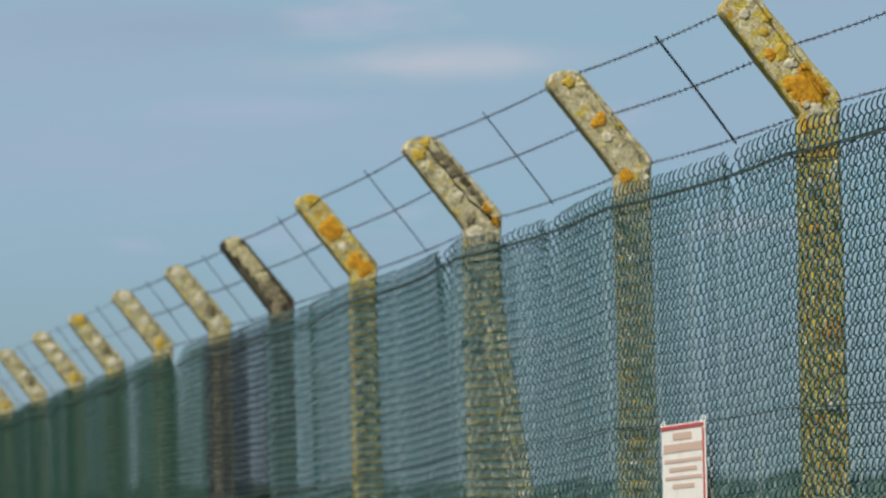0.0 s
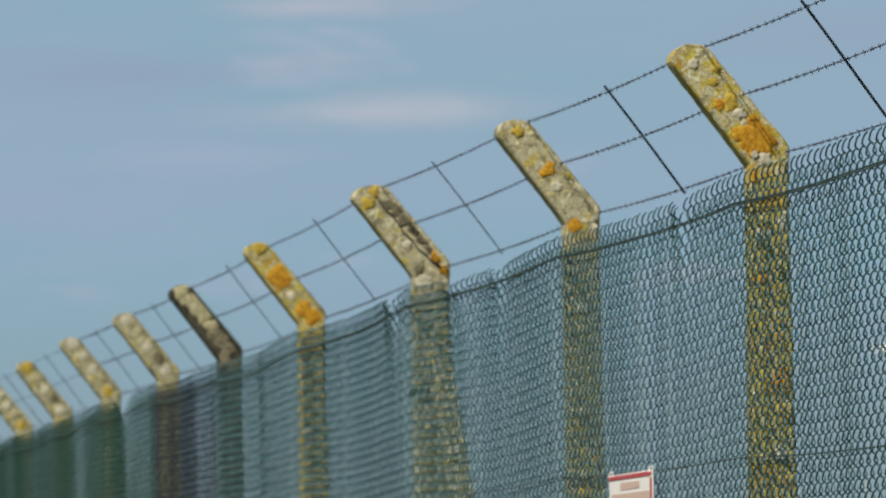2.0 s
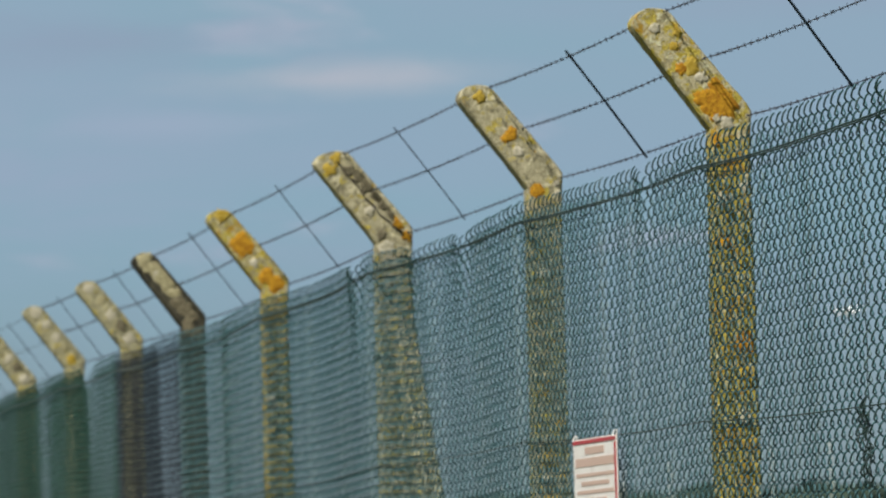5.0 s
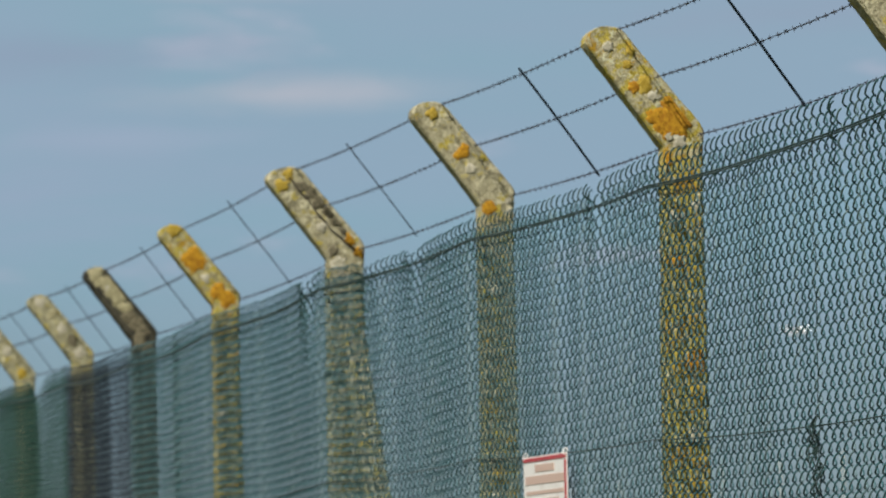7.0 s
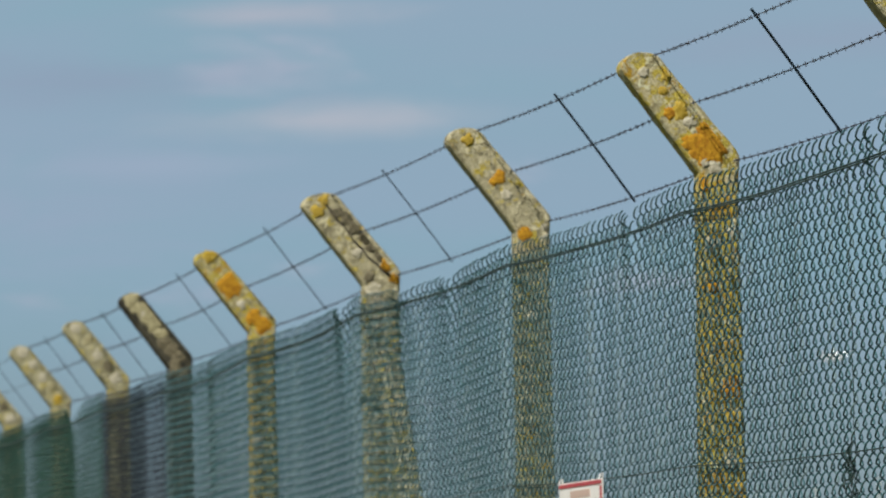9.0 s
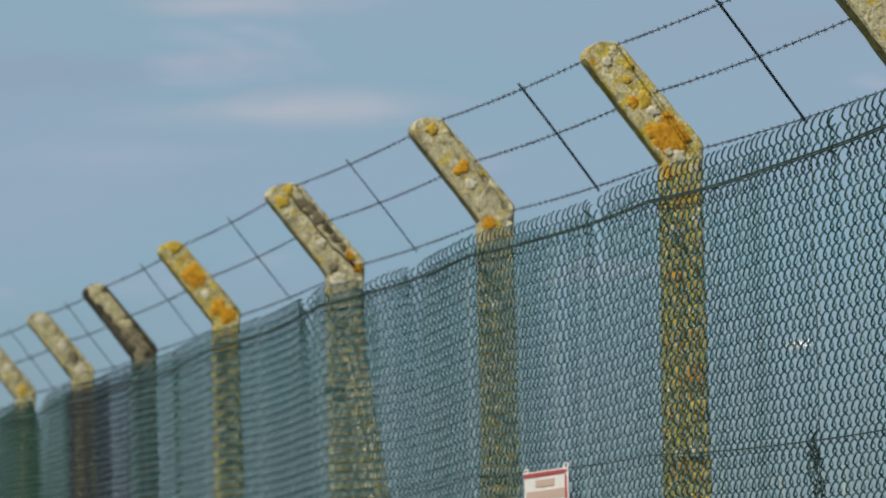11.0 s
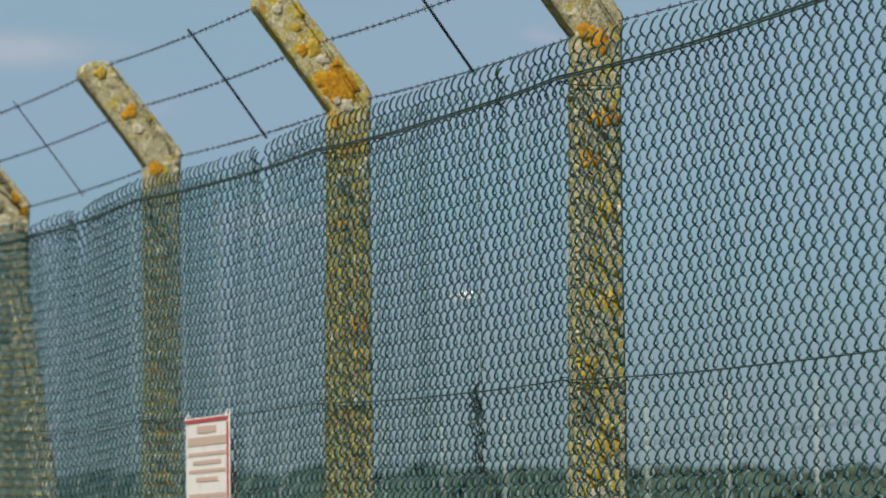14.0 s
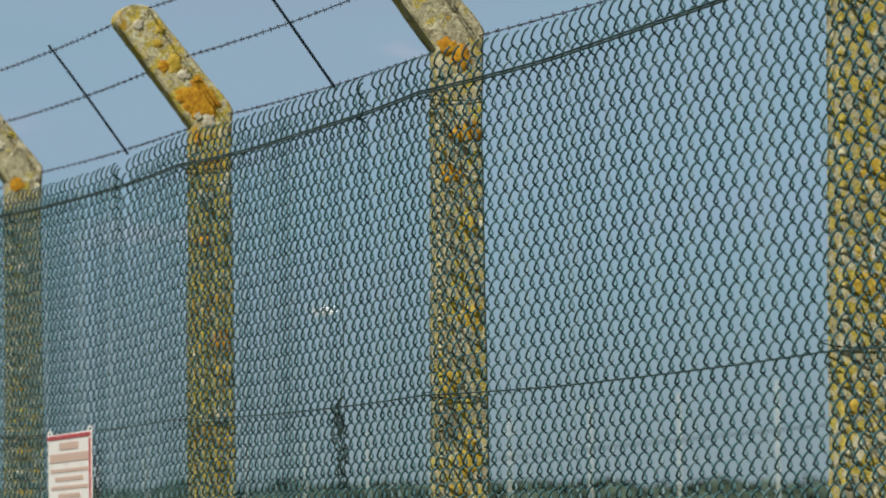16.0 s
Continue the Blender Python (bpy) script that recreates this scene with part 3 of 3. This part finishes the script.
tagged(strap, "dark metal band clamped round the strainer post", "post band")


# ---- warning sign ----
def make_sign():
    y0, y1, top, high = 18.5, 19.09, 2.045, 0.5
    x = 3.80
    sign = new("warning_sign", bevelled_box("warning_sign", -0.002, 0.002, -(y1 - y0) / 2, (y1 - y0) / 2, -high, 0, SIGN_WHITE, 0.0008))
    sign.matrix_basis = pose(x - 0.03, (y0 + y1) / 2, top, 0, 0, 1.5)
    tagged(sign, "white warning sign with red border, wired to the mesh", "sign")
    w = (y1 - y0) / 2
    for name, ya, yb, za, zb in (("border", -w + 0.004, w - 0.004, -0.016, -0.004), ("border", -w + 0.004, w - 0.004, -high + 0.004, -high + 0.021),
                                 ("border", -w + 0.004, -w + 0.024, -high + 0.022, -0.022)):
        part(name, bevelled_box(name, -0.0045, -0.0022, ya, yb, za, zb, SIGN_RED, 0.0004), sign, "red border stripe")
    # lines of print that cannot be read
    for z, half, tall in ((-0.038, 0.13, 0.022), (-0.073, 0.262, 0.026), (-0.112, 0.255, 0.011), (-0.138, 0.19, 0.013), (-0.164, 0.25, 0.011), (-0.19, 0.15, 0.014),
                          (-0.24, 0.25, 0.014), (-0.275, 0.22, 0.014), (-0.315, 0.25, 0.014), (-0.36, 0.2, 0.014), (-0.41, 0.24, 0.014)):
        part("print_bar", bevelled_box("print_bar", -0.0038, -0.0022, -half, half, z - tall / 2, z + tall / 2, SIGN_TEXT, 0.0003), sign)
    for ya in (-w + 0.02, w - 0.02):
        for za in (0.004, -high - 0.004):
            loop = np.array([(0.006 * math.cos(q), ya + 0.006 * math.sin(q), za + 0.01 * math.sin(q + 0.7)) for q in np.linspace(0, 6.28, 13)])
            part("cable_tie", wire_mesh("cable_tie", [loop], 0.0018, SIGN_WHITE), sign, "white plastic cable tie")


make_sign()


# ---- the join of two mesh rolls with its tangle of loose wire ----
def make_tangle():
    rng = np.random.default_rng(8)
    y = 15.36
    x, z = elbow(y)
    paths = []
    for k in range(16):
        c = np.array((rng.normal(-0.012, 0.006), rng.normal(0, 0.022), -0.02 - 0.0115 * k))
        q = np.linspace(0, rng.uniform(5, 11), 26)
        r = rng.uniform(0.008, 0.026)
        paths.append(np.stack([c[0] + 0.4 * r * np.sin(q * 1.3 + k), c[1] + 1.5 * r * np.cos(q), c[2] + r * np.sin(q) - 0.002 * q], axis=-1))
    ob = new("wire_tangle", None)
    for path in paths:
        part("loose_wire", wire_mesh("loose_wire", [path], 0.0022, TIE, 3), ob)
    ob.location = (mesh_place(y, 0.85) - 0.004, y, z - 0.81)
    tagged(ob, "dark tangle of loose wire hanging on the mesh join", "wire tangle")
    n = 70
    down = np.linspace(0.12, 2.6, n)
    run = np.stack([mesh_place(y, down) - 0.006 + 0.003 * np.sin(np.arange(n) * 1.7), y + 0.008 * np.sin(np.arange(n) * 2.1), z - down], axis=-1)
    seam = new("joining_wire", wire_mesh("joining_wire", [run], 0.0013, TIE, 3))
    tagged(seam, "dark green wire lacing two rolls of mesh together", "joining wire")


make_tangle()


# ---- a second fence across the field ----
def make_far_fence():
    x, high = 15.6, 3.3
    fence = new("far_fence", None)
    fence.location = (x, 40, 0)
    tagged(fence, "pale slim steel posts of a distant wire fence", "fence")
    v, f = tubes([[(0, 0, -0.3), (0, 0, 1.5), (0, 0, high - 0.02), (0, 0, high)]], 0.013, 8)
    me = quads_mesh("far_post", v, f, PALE)
    for k in range(-3, 22):
        ob = part("post", me, fence)
        ob.location = (0, 11.38 + 2.74 * k, 0)
    for z in (0.4, 1.3, 2.2, 2.9):
        part("line_wire", wire_mesh("line_wire", [[(-0.02, -2, z), (-0.02, 30, z - 0.01), (-0.02, 70, z)]], 0.006, TIE), fence)


make_far_fence()


# ---- the light aircraft beyond ----
def make_aircraft():
    craft = new("light_aircraft", None)
    d = 1400.0
    craft.matrix_basis = pose(0.2433 * d, d, EYE + 0.0484 * d, 4, 0, 200)
    tagged(craft, "small white high-wing aircraft flying far off", "aircraft")

    def loft(name, rings, material, parent=craft, label=""):
        verts, faces = [], []
        for y, z, w, h in rings:
            for i in range(12):
                q = 2 * math.pi * i / 12
                verts.append((w * math.cos(q), y, z + h * math.sin(q)))
        for k in range(len(rings) - 1):
            for i in range(12):
                j = (i + 1) % 12
                faces.append((k * 12 + i, k * 12 + j, (k + 1) * 12 + j, (k + 1) * 12 + i))
        faces += [tuple(range(12))[::-1], tuple((len(rings) - 1) * 12 + i for i in range(12))]
        return part(name, mesh_of(name, verts, faces, material, True), parent, label)

    loft("fuselage", [(3.2, 0, 0.1, 0.1), (2.9, 0, 0.42, 0.42), (1.4, 0.05, 0.58, 0.62), (-0.6, 0.1, 0.56, 0.66), (-2.2, 0.15, 0.3, 0.36), (-4.6, 0.3, 0.08, 0.14)], PLANE_WHITE)
    loft("windscreen", [(1.5, 0.35, 0.5, 0.3), (0.7, 0.5, 0.57, 0.33), (-0.4, 0.52, 0.575, 0.3)], PLANE_GLASS, label="dark cabin glazing")
    part("wing", bevelled_box("wing", -5.0, 5.0, -0.6, 0.85, 0.82, 0.98, PLANE_WHITE, 0.06), craft)
    part("tailplane", bevelled_box("tailplane", -1.7, 1.7, -4.7, -3.9, 0.32, 0.4, PLANE_WHITE, 0.03), craft)
    part("fin", bevelled_box("fin", -0.05, 0.05, -4.8, -3.9, 0.35, 1.6, PLANE_WHITE, 0.03), craft)
    lamp = Nodes("landing_light_glow", 0.3)
    lamp.bsdf.inputs["Emission Color"].default_value = (1.0, 0.97, 0.9, 1)
    lamp.bsdf.inputs["Emission Strength"].default_value = 5.0
    for px in (-1.9, 0.5):
        part("landing_light", bevelled_box("landing_light", px - 0.22, px + 0.22, 0.86, 1.0, 0.5, 0.85, lamp.mat, 0.05), craft, "lit white landing light")
    for px, py in ((-1.1, 0), (1.1, 0), (0, 2.3)):
        part("wheel", bevelled_box("wheel", px - 0.08, px + 0.08, py - 0.2, py + 0.2, -1.15, -0.75, PLANE_GLASS, 0.07), craft)
        v, f = tubes([[(px * 0.4, py, -0.45), (px * 0.7, py, -0.7), (px, py, -0.95)]], 0.05, 6)
        part("undercarriage_leg", quads_mesh("undercarriage_leg", v, f, PLANE_WHITE), craft)


make_aircraft()
